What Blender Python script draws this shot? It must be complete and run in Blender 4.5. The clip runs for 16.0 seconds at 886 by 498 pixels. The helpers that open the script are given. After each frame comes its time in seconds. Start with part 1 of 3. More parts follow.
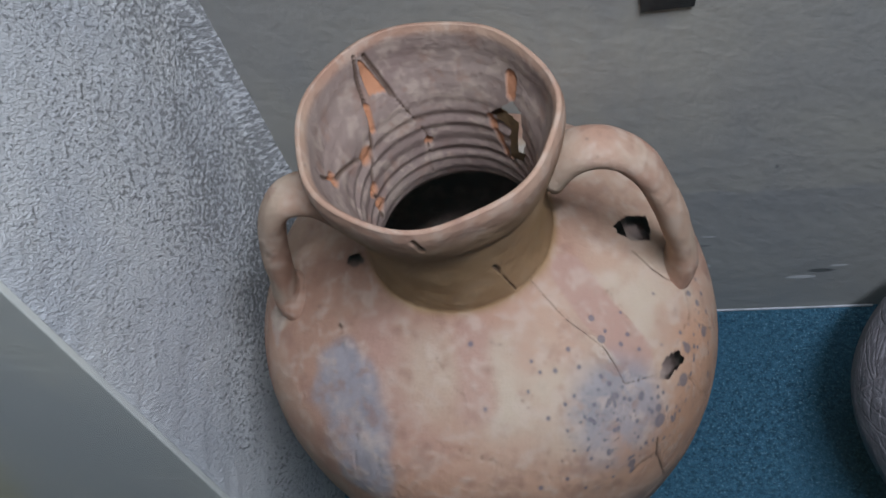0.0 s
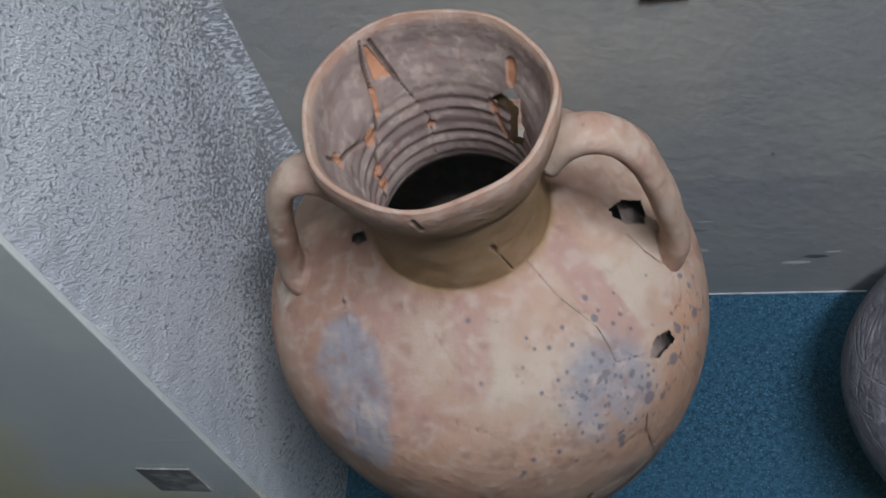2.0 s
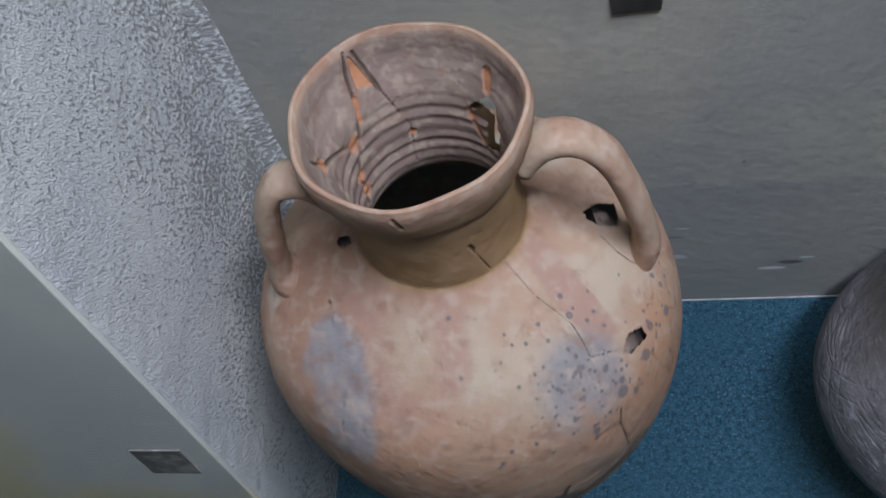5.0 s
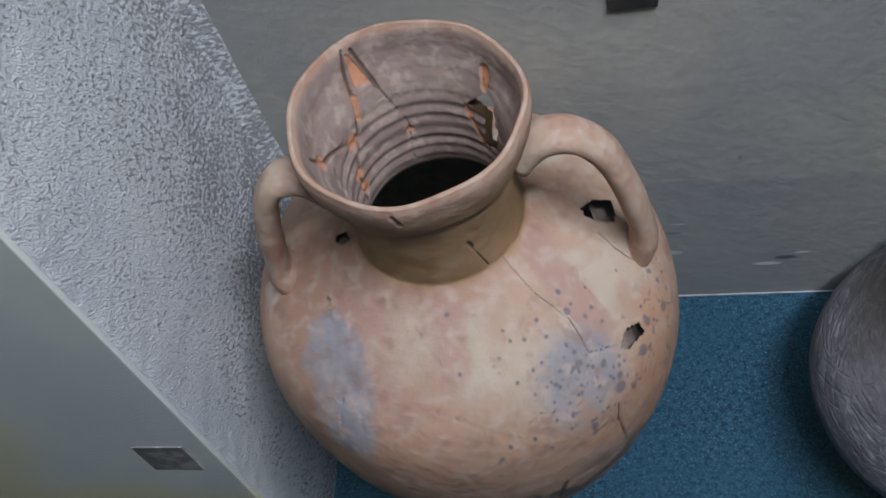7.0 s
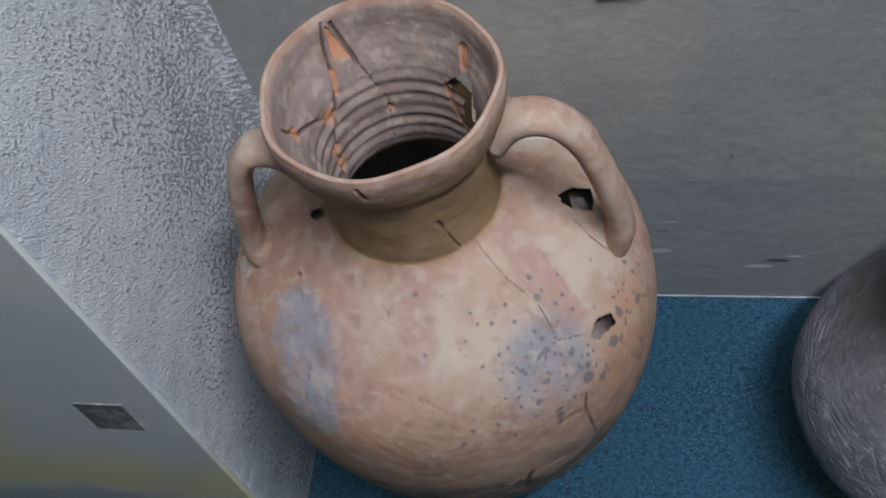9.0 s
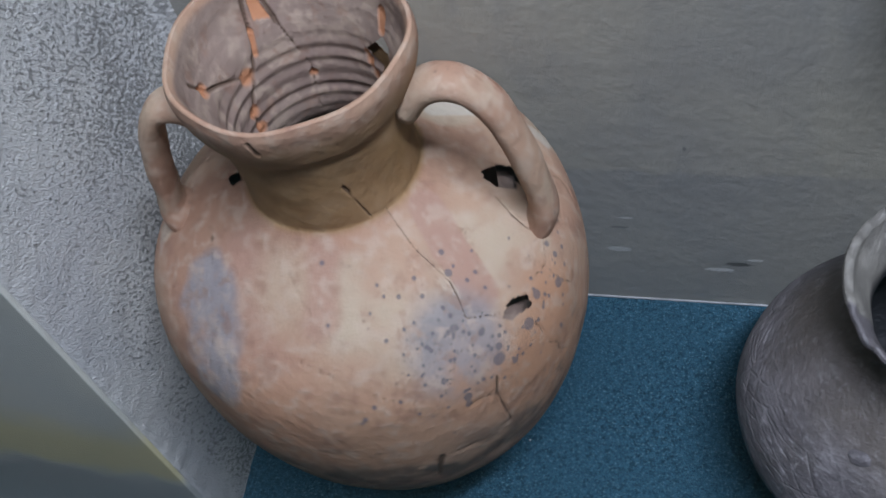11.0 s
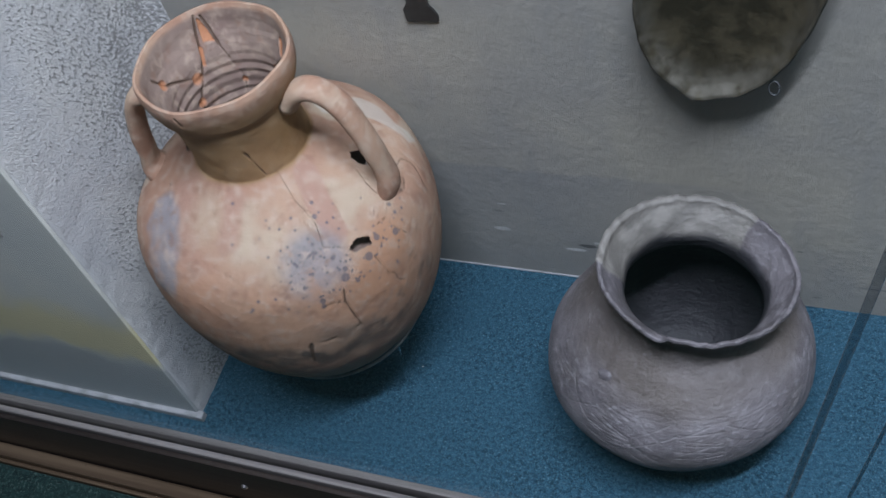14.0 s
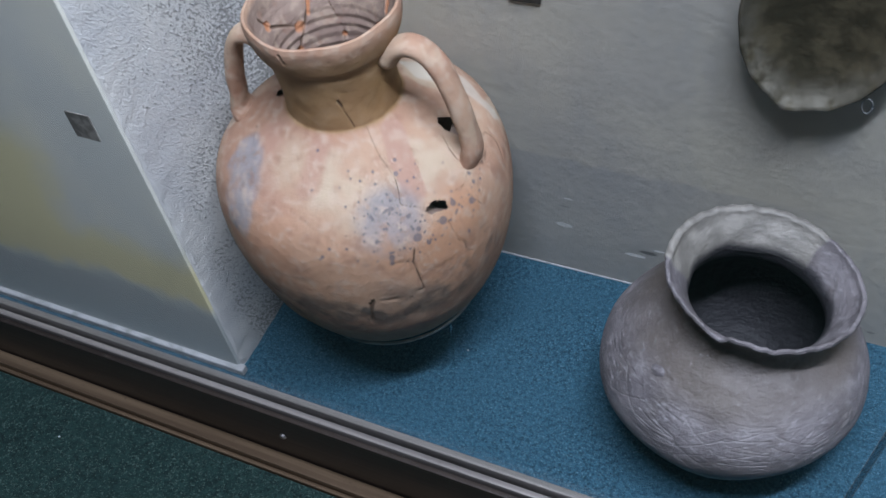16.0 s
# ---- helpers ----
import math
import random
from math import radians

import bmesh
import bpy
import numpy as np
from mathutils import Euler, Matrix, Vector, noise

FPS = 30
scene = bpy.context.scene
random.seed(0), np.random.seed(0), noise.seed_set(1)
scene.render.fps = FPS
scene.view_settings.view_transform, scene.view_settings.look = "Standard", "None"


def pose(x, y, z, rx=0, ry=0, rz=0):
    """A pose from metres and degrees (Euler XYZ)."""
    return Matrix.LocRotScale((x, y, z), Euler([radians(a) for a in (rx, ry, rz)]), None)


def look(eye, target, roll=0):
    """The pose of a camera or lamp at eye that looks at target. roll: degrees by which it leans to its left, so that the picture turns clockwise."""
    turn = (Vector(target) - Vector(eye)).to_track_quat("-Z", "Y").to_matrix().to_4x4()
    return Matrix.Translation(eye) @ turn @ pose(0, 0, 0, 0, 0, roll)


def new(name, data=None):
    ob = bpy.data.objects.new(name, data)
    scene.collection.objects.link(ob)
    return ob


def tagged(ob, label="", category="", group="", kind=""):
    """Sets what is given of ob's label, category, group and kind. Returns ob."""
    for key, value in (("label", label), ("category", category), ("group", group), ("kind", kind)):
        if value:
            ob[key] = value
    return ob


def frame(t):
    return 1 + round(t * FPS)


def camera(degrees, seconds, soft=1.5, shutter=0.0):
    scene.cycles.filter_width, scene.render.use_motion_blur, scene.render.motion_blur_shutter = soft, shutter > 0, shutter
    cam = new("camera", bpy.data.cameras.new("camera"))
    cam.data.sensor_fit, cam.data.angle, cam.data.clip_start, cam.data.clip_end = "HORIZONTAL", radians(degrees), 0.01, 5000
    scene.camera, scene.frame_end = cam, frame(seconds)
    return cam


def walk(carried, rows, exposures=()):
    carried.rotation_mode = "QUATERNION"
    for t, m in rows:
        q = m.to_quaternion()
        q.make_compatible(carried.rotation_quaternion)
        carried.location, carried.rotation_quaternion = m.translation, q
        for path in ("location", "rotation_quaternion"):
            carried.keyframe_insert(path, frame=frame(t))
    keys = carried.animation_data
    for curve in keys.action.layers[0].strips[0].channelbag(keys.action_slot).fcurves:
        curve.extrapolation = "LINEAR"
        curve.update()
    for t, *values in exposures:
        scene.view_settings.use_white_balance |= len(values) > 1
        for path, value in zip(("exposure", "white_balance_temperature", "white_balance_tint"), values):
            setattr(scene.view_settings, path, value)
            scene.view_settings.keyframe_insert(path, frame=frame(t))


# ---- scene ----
cam = camera(44.7, 16.0)
PATH = [
    (0, (0.32, -0.55, 0.978), (-0.111, 0.519, -0.657), -21.1),
    (0.5, (0.328, -0.55, 0.983), (-0.114, 0.508, -0.656), -21.5),
    (1, (0.334, -0.564, 1.0), (-0.106, 0.491, -0.642), -21.0),
    (1.5, (0.333, -0.567, 0.999), (-0.122, 0.476, -0.646), -21.5),
    (2, (0.332, -0.564, 0.997), (-0.119, 0.474, -0.652), -21.4),
    (2.5, (0.336, -0.566, 0.993), (-0.115, 0.473, -0.655), -21.5),
    (3, (0.337, -0.572, 0.995), (-0.114, 0.474, -0.649), -21.3),
    (3.5, (0.34, -0.578, 0.999), (-0.11, 0.478, -0.639), -21.2),
    (6, (0.352, -0.597, 1.018), (-0.085, 0.483, -0.607), -20.7),
    (6.5, (0.351, -0.593, 1.018), (-0.08, 0.476, -0.616), -20.7),
    (7, (0.348, -0.595, 1.017), (-0.087, 0.476, -0.615), -20.9),
    (7.5, (0.352, -0.592, 1.019), (-0.085, 0.478, -0.614), -20.9),
    (8, (0.359, -0.596, 1.015), (-0.086, 0.472, -0.616), -20.8),
    (8.5, (0.372, -0.599, 1.009), (-0.09, 0.467, -0.62), -20.4),
    (11, (0.459, -0.601, 0.943), (-0.092, 0.488, -0.641), -18.9),
    (11.5, (0.523, -0.644, 1.017), (-0.057, 0.424, -0.571), -20.6),
    (12, (0.609, -0.703, 1.089), (-0.023, 0.368, -0.478), -20.8),
    (12.5, (0.661, -0.713, 1.1), (-0.013, 0.364, -0.444), -21.4),
    (13, (0.71, -0.74, 1.122), (0.003, 0.333, -0.411), -21.5),
    (13.5, (0.749, -0.757, 1.127), (0.017, 0.309, -0.398), -21.3),
    (14, (0.788, -0.779, 1.127), (0.034, 0.289, -0.387), -20.9),
    (14.5, (0.807, -0.793, 1.128), (0.045, 0.274, -0.383), -20.3),
    (15, (0.816, -0.791, 1.128), (0.044, 0.284, -0.371), -19.3),
    (15.5, (0.8, -0.82, 1.12), (0.016, 0.268, -0.364), -16.6),
    (16, (0.754, -0.857, 1.103), (-0.04, 0.251, -0.361), -13.3),
]
walk(cam, [(t, look(eye, target, roll)) for t, eye, target, roll in PATH],
     exposures=[(0, -0.45), (8.5, -0.45), (11, -0.41), (12.5, -0.34), (14.5, -0.17), (16, 0.02)])

# ---- light ----
world = bpy.data.worlds.new("room_air")
world.use_nodes = True
world.node_tree.nodes["Background"].inputs[0].default_value = (0.75, 0.82, 1.0, 1)
world.node_tree.nodes["Background"].inputs[1].default_value = 0.02
scene.world = world


def area_lamp(name, where, target, sx, sy, watts, colour):
    data = bpy.data.lights.new(name, "AREA")
    data.shape, data.size, data.size_y, data.energy, data.color = "RECTANGLE", sx, sy, watts, colour
    ob = new(name, data)
    ob.matrix_world = look(where, target)
    return tagged(ob, kind="structure")


area_lamp("case_tube_light", (0.93, -0.320, 1.955), (0.93, -0.290, 0), 1.45, 0.030, 16.0, (0.775, 0.825, 1.0))
area_lamp("room_ceiling_light", (1.12, -0.80, 2.58), (1.05, -0.72, 0), 1.4, 0.10, 150.0, (0.775, 0.825, 1.0))

# ---- materials ----
def mat(name, build, rough=0.8, metal=0.0, spec=0.5):
    m = bpy.data.materials.new(name)
    m.use_nodes = True
    nt = m.node_tree
    p = nt.nodes["Principled BSDF"]
    p.inputs["Roughness"].default_value = rough
    p.inputs["Metallic"].default_value = metal
    p.inputs["Specular IOR Level"].default_value = spec
    g = Graph(nt, p)
    build(g)
    return m


class Graph:
    """Short forms for the nodes of one material, in object coordinates."""

    def __init__(self, nt, p):
        self.nt, self.p = nt, p
        self.co = nt.nodes.new("ShaderNodeTexCoord").outputs["Object"]

    def link(self, a, b):
        self.nt.links.new(a, b)

    def noise(self, scale, detail=4.0, rough=0.6, stretch=None, offset=(0, 0, 0)):
        n = self.nt.nodes.new("ShaderNodeTexNoise")
        n.inputs["Scale"].default_value, n.inputs["Detail"].default_value, n.inputs["Roughness"].default_value = scale, detail, rough
        mp = self.nt.nodes.new("ShaderNodeMapping")
        mp.inputs["Scale"].default_value = stretch or (1, 1, 1)
        mp.inputs["Location"].default_value = offset
        self.link(self.co, mp.inputs["Vector"])
        self.link(mp.outputs[0], n.inputs["Vector"])
        return n.outputs["Fac"]

    def voronoi(self, scale, feature="F1", rnd=1.0):
        n = self.nt.nodes.new("ShaderNodeTexVoronoi")
        n.feature = feature
        n.inputs["Scale"].default_value, n.inputs["Randomness"].default_value = scale, rnd
        self.link(self.co, n.inputs["Vector"])
        return n.outputs["Distance"]

    def attr(self, name):
        n = self.nt.nodes.new("ShaderNodeAttribute")
        n.attribute_name = name
        return n.outputs["Fac"]

    def ramp(self, fac, a, b, flip=False):
        n = self.nt.nodes.new("ShaderNodeMapRange")
        n.interpolation_type = "SMOOTHSTEP"
        n.inputs["From Min"].default_value, n.inputs["From Max"].default_value = a, b
        n.inputs["To Min"].default_value, n.inputs["To Max"].default_value = (1, 0) if flip else (0, 1)
        self.link(fac, n.inputs["Value"])
        return n.outputs["Result"]

    def math(self, op, a, b):
        n = self.nt.nodes.new("ShaderNodeMath")
        n.operation = op
        for k, v in enumerate((a, b)):
            if isinstance(v, (int, float)):
                n.inputs[k].default_value = v
            else:
                self.link(v, n.inputs[k])
        return n.outputs[0]

    def axis(self, k):
        n = self.nt.nodes.new("ShaderNodeSeparateXYZ")
        self.link(self.co, n.inputs[0])
        return n.outputs[k]

    def mix(self, fac, a, b):
        n = self.nt.nodes.new("ShaderNodeMix")
        n.data_type = "RGBA"
        if isinstance(fac, (int, float)):
            n.inputs["Factor"].default_value = fac
        else:
            self.link(fac, n.inputs["Factor"])
        for sock, v in ((n.inputs[6], a), (n.inputs[7], b)):
            if isinstance(v, tuple):
                sock.default_value = (*v, 1)
            else:
                self.link(v, sock)
        return n.outputs[2]

    def colour(self, v):
        if isinstance(v, tuple):
            self.p.inputs["Base Color"].default_value = (*v, 1)
        else:
            self.link(v, self.p.inputs["Base Color"])

    def roughness(self, fac, a, b):
        n = self.nt.nodes.new("ShaderNodeMapRange")
        n.inputs["To Min"].default_value, n.inputs["To Max"].default_value = a, b
        self.link(fac, n.inputs["Value"])
        self.link(n.outputs[0], self.p.inputs["Roughness"])

    def bump(self, *heights):
        """Pairs of a height and its depth in metres."""
        last = None
        for h, depth in heights:
            n = self.nt.nodes.new("ShaderNodeBump")
            n.inputs["Distance"].default_value = depth
            n.inputs["Strength"].default_value = 1.0
            self.link(h, n.inputs["Height"])
            if last is not None:
                self.link(last, n.inputs["Normal"])
            last = n.outputs[0]
        self.link(last, self.p.inputs["Normal"])


def carpet_nodes(dark, mid, light):
    def build(g):
        fine, big, tuft = g.noise(420, 2, 0.6), g.noise(9, 3), g.noise(170, 4, 0.8)
        c = g.mix(g.ramp(tuft, 0.36, 0.62), dark, mid)
        c = g.mix(g.math("MULTIPLY", g.ramp(fine, 0.56, 0.68), 0.7), c, light)
        c = g.mix(g.math("MULTIPLY", g.ramp(big, 0.35, 0.7), 0.35), c, mid)
        lint = g.ramp(g.voronoi(34), 0.035, 0.05, True)
        c = g.mix(g.math("MULTIPLY", lint, g.ramp(g.noise(21, 1), 0.66, 0.7)), c, (0.45, 0.5, 0.5))
        g.colour(c)
        g.bump((tuft, 0.005), (fine, 0.002))
    return build


M_CARPET = mat("teal_carpet", carpet_nodes((0.016, 0.047, 0.076), (0.041, 0.118, 0.175), (0.15, 0.29, 0.36)), 0.95, spec=0.1)
M_CARPET_OUT = mat("green_carpet", carpet_nodes((0.0055, 0.013, 0.013), (0.012, 0.031, 0.028), (0.065, 0.105, 0.09)), 0.95, spec=0.1)


def wall_nodes(g):
    cloud, streak, fine = g.noise(3.2, 4), g.noise(7, 4, 0.6, (1.6, 1, 0.25), (3, 0, 0)), g.noise(160, 4, 0.7)
    c = g.mix(g.ramp(cloud, 0.35, 0.65), (0.305, 0.297, 0.270), (0.370, 0.354, 0.300))
    c = g.mix(g.math("MULTIPLY", g.ramp(streak, 0.5, 0.75), 0.5), c, (0.375, 0.358, 0.300))
    c = g.mix(g.math("MULTIPLY", g.ramp(g.noise(16, 5, 0.65, (1, 1, 0.35), (1, 0, 6)), 0.46, 0.66), 0.45), c, (0.265, 0.268, 0.258))
    # an older coat of blue-grey paint on the lower part
    edge = g.math("ADD", g.axis(2), g.math("MULTIPLY", g.math("SUBTRACT", g.noise(22, 2), 0.5), 0.018))
    low = g.math("MULTIPLY", g.ramp(edge, 0.198, 0.206, True), g.ramp(g.axis(0), 0.46, 0.75, True))
    c = g.mix(g.math("MULTIPLY", low, 0.45), c, (0.205, 0.214, 0.224))
    c = g.mix(g.math("MULTIPLY", g.ramp(fine, 0.62, 0.75), 0.3), c, (0.2, 0.2, 0.2))
    # knocks and scuffs low on the wall
    rough = g.math("MULTIPLY", g.math("SUBTRACT", g.noise(140, 4), 0.5), 1.6)
    for x, z, wide, high, tone in ((0.447, 0.068, 0.013, 0.0035, 0.07), (0.430, 0.058, 0.015, 0.003, 0.6), (0.462, 0.076, 0.008, 0.002, 0.55), (0.338, 0.120, 0.010, 0.0022, 0.16), (0.336, 0.085, 0.012, 0.004, 0.5), (0.345, 0.135, 0.008, 0.0015, 0.5),
                                   (0.70, 0.105, 0.004, 0.002, 0.15), (0.78, 0.05, 0.02, 0.002, 0.18), (0.40, 0.235, 0.002, 0.003, 0.15), (0.72, 0.02, 0.006, 0.002, 0.16), (0.83, 0.085, 0.03, 0.0015, 0.2)):
        dx = g.math("DIVIDE", g.math("SUBTRACT", g.axis(0), x), wide)
        dz = g.math("DIVIDE", g.math("SUBTRACT", g.axis(2), z), high)
        d = g.math("ADD", g.math("ADD", g.math("MULTIPLY", dx, dx), g.math("MULTIPLY", dz, dz)), rough)
        c = g.mix(g.math("MULTIPLY", g.ramp(d, 0.5, 1.2, True), 0.8), c, (tone, tone, tone * 0.97))
    g.colour(c)
    g.bump((g.noise(11, 5, 0.55), 0.0016), (g.noise(70, 4, 0.6), 0.0011), (fine, 0.0003))


M_WALL = mat("grey_wall_paint", wall_nodes, 0.62, spec=0.3)


def pier_nodes(g):
    cloud, plain_co = g.noise(7, 4), g.co
    comb = g.nt.nodes.new("ShaderNodeCombineXYZ")
    g.link(g.math("ADD", g.math("MULTIPLY", g.axis(1), 1.40), g.math("MULTIPLY", g.axis(2), 1.12)), comb.inputs[1])
    g.link(g.math("ADD", g.math("MULTIPLY", g.axis(1), -0.62), g.math("MULTIPLY", g.axis(2), 0.78)), comb.inputs[2])
    g.co = comb.outputs[0]
    grain, pit = g.noise(330, 4, 0.7), g.noise(165, 3, 0.6)
    g.co = plain_co
    c = g.mix(g.ramp(cloud, 0.35, 0.68), (0.50, 0.51, 0.515), (0.58, 0.58, 0.56))
    # dark pit specks, denser low at the back to paint in the jar's shade
    thin = g.math("ADD", g.math("MULTIPLY", g.ramp(g.noise(13, 4, 0.6, None, (2, 2, 5)), 0.3, 0.7), 0.10), g.math("MULTIPLY", g.ramp(g.math("SUBTRACT", g.axis(1), g.math("MULTIPLY", g.axis(2), 0.25)), -0.36, -0.10), 0.12))
    c = g.mix(g.math("MULTIPLY", g.math("MULTIPLY", g.ramp(g.math("ADD", pit, thin), 0.62, 0.685), g.ramp(g.axis(1), -0.285, -0.25)), 0.68), c, (0.17, 0.17, 0.165))
    c = g.mix(g.math("MULTIPLY", g.ramp(grain, 0.55, 0.68), 0.35), c, (0.26, 0.26, 0.25))
    g.colour(c)
    g.bump((pit, 0.0016), (grain, 0.0008))


M_PIER = mat("rough_white_plaster", pier_nodes, 0.92, spec=0.15)


def face_nodes(g):
    cloud, fine = g.noise(4, 4, 0.6, (1, 1, 0.7)), g.noise(120, 4)
    c = g.mix(g.ramp(cloud, 0.4, 0.62), (0.56, 0.58, 0.55), (0.66, 0.66, 0.58))
    # yellow glass reflection painted as a band, over a greyer foot
    wave = g.math("MULTIPLY", g.math("SUBTRACT", g.noise(9, 3, 0.55, None, (4, 1, 2)), 0.5), 0.12)
    z = g.math("ADD", g.axis(2), wave)
    x = g.math("ADD", g.axis(0), wave)
    band = g.math("MULTIPLY", g.ramp(z, 0.125, 0.16), g.math("MAXIMUM", g.ramp(z, 0.20, 0.25, True), g.math("MULTIPLY", g.ramp(x, -0.21, -0.15, True), g.ramp(z, 0.34, 0.44, True))))
    c = g.mix(g.math("MULTIPLY", band, 0.8), c, (0.66, 0.60, 0.33))
    c = g.mix(g.math("MULTIPLY", g.ramp(z, 0.115, 0.15, True), 0.75), c, (0.33, 0.36, 0.36))
    c = g.mix(g.math("MULTIPLY", g.ramp(fine, 0.6, 0.75), 0.2), c, (0.15, 0.15, 0.13))
    g.colour(c)
    g.bump((g.noise(30, 4), 0.0006), (fine, 0.0002))


M_FACE = mat("olive_grey_wall_paint", face_nodes, 0.55, spec=0.35)


def white_nodes(g):
    g.colour(g.mix(g.ramp(g.noise(60, 4), 0.45, 0.7), (0.34, 0.35, 0.36), (0.20, 0.21, 0.21)))
    g.bump((g.noise(120, 4), 0.001))


M_WHITE = mat("chipped_white_paint", white_nodes, 0.7)


def jar_nodes(g):
    cloud, mid, fine = g.noise(9, 4, 0.55), g.noise(26, 4, 0.6, None, (2, 5, 1)), g.noise(220, 4, 0.7)
    c = g.mix(g.ramp(cloud, 0.38, 0.62), (0.326, 0.189, 0.128), (0.378, 0.251, 0.172))
    c = g.mix(g.math("MULTIPLY", g.ramp(mid, 0.52, 0.7), 0.55), c, (0.282, 0.158, 0.114))
    c = g.mix(g.math("MULTIPLY", g.math("MULTIPLY", g.attr("cream"), g.ramp(g.noise(16, 5, 0.6, None, (7, 1, 4)), 0.25, 0.58)), 0.8), c, (0.414, 0.339, 0.246))
    c = g.mix(g.math("MULTIPLY", g.attr("rose"), 0.7), c, (0.326, 0.198, 0.154))
    c = g.mix(g.math("MULTIPLY", g.attr("orange"), 0.95), c, (0.396, 0.220, 0.132))
    c = g.mix(g.math("MULTIPLY", g.math("MULTIPLY", g.attr("blue"), g.ramp(g.noise(30, 5, 0.65, None, (3, 3, 8)), 0.2, 0.5)), 0.85), c, g.mix(g.ramp(mid, 0.4, 0.6), (0.176, 0.176, 0.194), (0.246, 0.239, 0.248)))
    c = g.mix(g.math("MULTIPLY", g.attr("inside"), 0.8), c, g.mix(g.ramp(mid, 0.4, 0.62), (0.242, 0.189, 0.163), (0.198, 0.150, 0.132)))
    worn = g.noise(70, 5, 0.7, None, (1, 9, 2))
    c = g.mix(g.math("MULTIPLY", g.ramp(worn, 0.48, 0.62), 0.5), c, (0.440, 0.343, 0.264))
    c = g.mix(g.math("MULTIPLY", g.ramp(g.noise(48, 5, 0.7, None, (6, 2, 5)), 0.53, 0.64), 0.5), c, (0.238, 0.132, 0.092))
    c = g.mix(g.math("MULTIPLY", g.attr("ochre"), 0.9), c, g.mix(g.ramp(mid, 0.42, 0.6), (0.216, 0.126, 0.046), (0.290, 0.180, 0.077)))
    c = g.mix(g.math("MULTIPLY", g.attr("filler"), 0.6), c, (0.46, 0.43, 0.37))
    dots = g.math("MULTIPLY", g.ramp(g.voronoi(330), 0.12, 0.34, True), g.ramp(g.noise(70, 2), 0.48, 0.58))
    c = g.mix(g.math("MULTIPLY", g.math("MULTIPLY", dots, g.attr("speck")), 0.75), c, (0.114, 0.088, 0.084))
    c = g.mix(g.math("MULTIPLY", g.attr("soot_dark_foot"), g.ramp(mid, 0.42, 0.6)), c, (0.106, 0.084, 0.070))
    c = g.mix(g.math("MULTIPLY", g.ramp(g.attr("spot"), 0.75, 1.15, True), 0.75), c, (0.120, 0.108, 0.118))
    c = g.mix(g.math("MULTIPLY", g.ramp(g.attr("crack"), 0.55, 1.5, True), 0.85), c, (0.088, 0.053, 0.035))
    c = g.mix(g.math("MULTIPLY", g.attr("chip"), 0.95), c, (0.458, 0.207, 0.106))
    c = g.mix(g.math("MULTIPLY", g.ramp(fine, 0.58, 0.75), 0.25), c, (0.176, 0.114, 0.079))
    pits = g.math("MULTIPLY", g.ramp(g.voronoi(150), 0.08, 0.2, True), g.ramp(g.noise(33, 3, 0.6, None, (4, 4, 1)), 0.53, 0.62))
    c = g.mix(g.math("MULTIPLY", pits, 0.6), c, (0.114, 0.075, 0.060))
    g.colour(c)
    g.roughness(mid, 0.6, 0.85)
    g.bump((g.noise(40, 4), 0.0024), (worn, 0.0010), (fine, 0.0006))


M_JAR = mat("terracotta", jar_nodes, 0.75, spec=0.25)


def pot_nodes(g):
    cloud, mid, fine = g.noise(10, 4), g.noise(34, 5, 0.65, (1, 1, 1.6)), g.noise(260, 4, 0.7)
    c = g.mix(g.ramp(cloud, 0.38, 0.62), (0.10, 0.091, 0.098), (0.155, 0.142, 0.150))
    c = g.mix(g.math("MULTIPLY", g.ramp(mid, 0.5, 0.72), 0.5), c, (0.28, 0.265, 0.28))
    c = g.mix(g.math("MULTIPLY", g.ramp(g.noise(20, 5, 0.7, None, (3, 1, 1)), 0.5, 0.64), 0.6), c, (0.09, 0.08, 0.078))
    c = g.mix(g.math("MULTIPLY", g.ramp(g.noise(110, 4, 0.7, (1, 1, 2.5)), 0.54, 0.68), 0.45), c, (0.30, 0.29, 0.31))
    # brown neck, part soot and part shade painted under the rim
    c = g.mix(g.math("MULTIPLY", g.attr("brown"), 0.9), c, (0.085, 0.068, 0.052))
    c = g.mix(g.math("MULTIPLY", g.attr("dark_tone"), 0.9), c, (0.05, 0.042, 0.04))
    c = g.mix(g.math("MULTIPLY", g.attr("pale"), 0.85), c, g.mix(g.ramp(mid, 0.4, 0.65), (0.15, 0.142, 0.125), (0.25, 0.237, 0.21)))
    c = g.mix(g.math("MULTIPLY", g.ramp(g.attr("groove"), 0.25, 0.8), 0.6), c, g.mix(g.ramp(g.noise(45, 2), 0.46, 0.56), (0.06, 0.055, 0.055), (0.25, 0.24, 0.245)))
    c = g.mix(g.math("MULTIPLY", g.ramp(fine, 0.56, 0.74), 0.3), c, (0.34, 0.33, 0.34))
    # shade of the hollow interior, painted near-black
    c = g.mix(g.math("MULTIPLY", g.attr("shade_in"), 0.95), c, (0.010, 0.010, 0.013))
    g.colour(c)
    g.roughness(mid, 0.42, 0.7)
    g.bump((g.noise(30, 4), 0.0045), (g.noise(110, 4, 0.7, (1, 1, 2.5)), 0.0012), (fine, 0.0006))


M_POT = mat("grey_burnished_clay", pot_nodes, 0.55, spec=0.4)


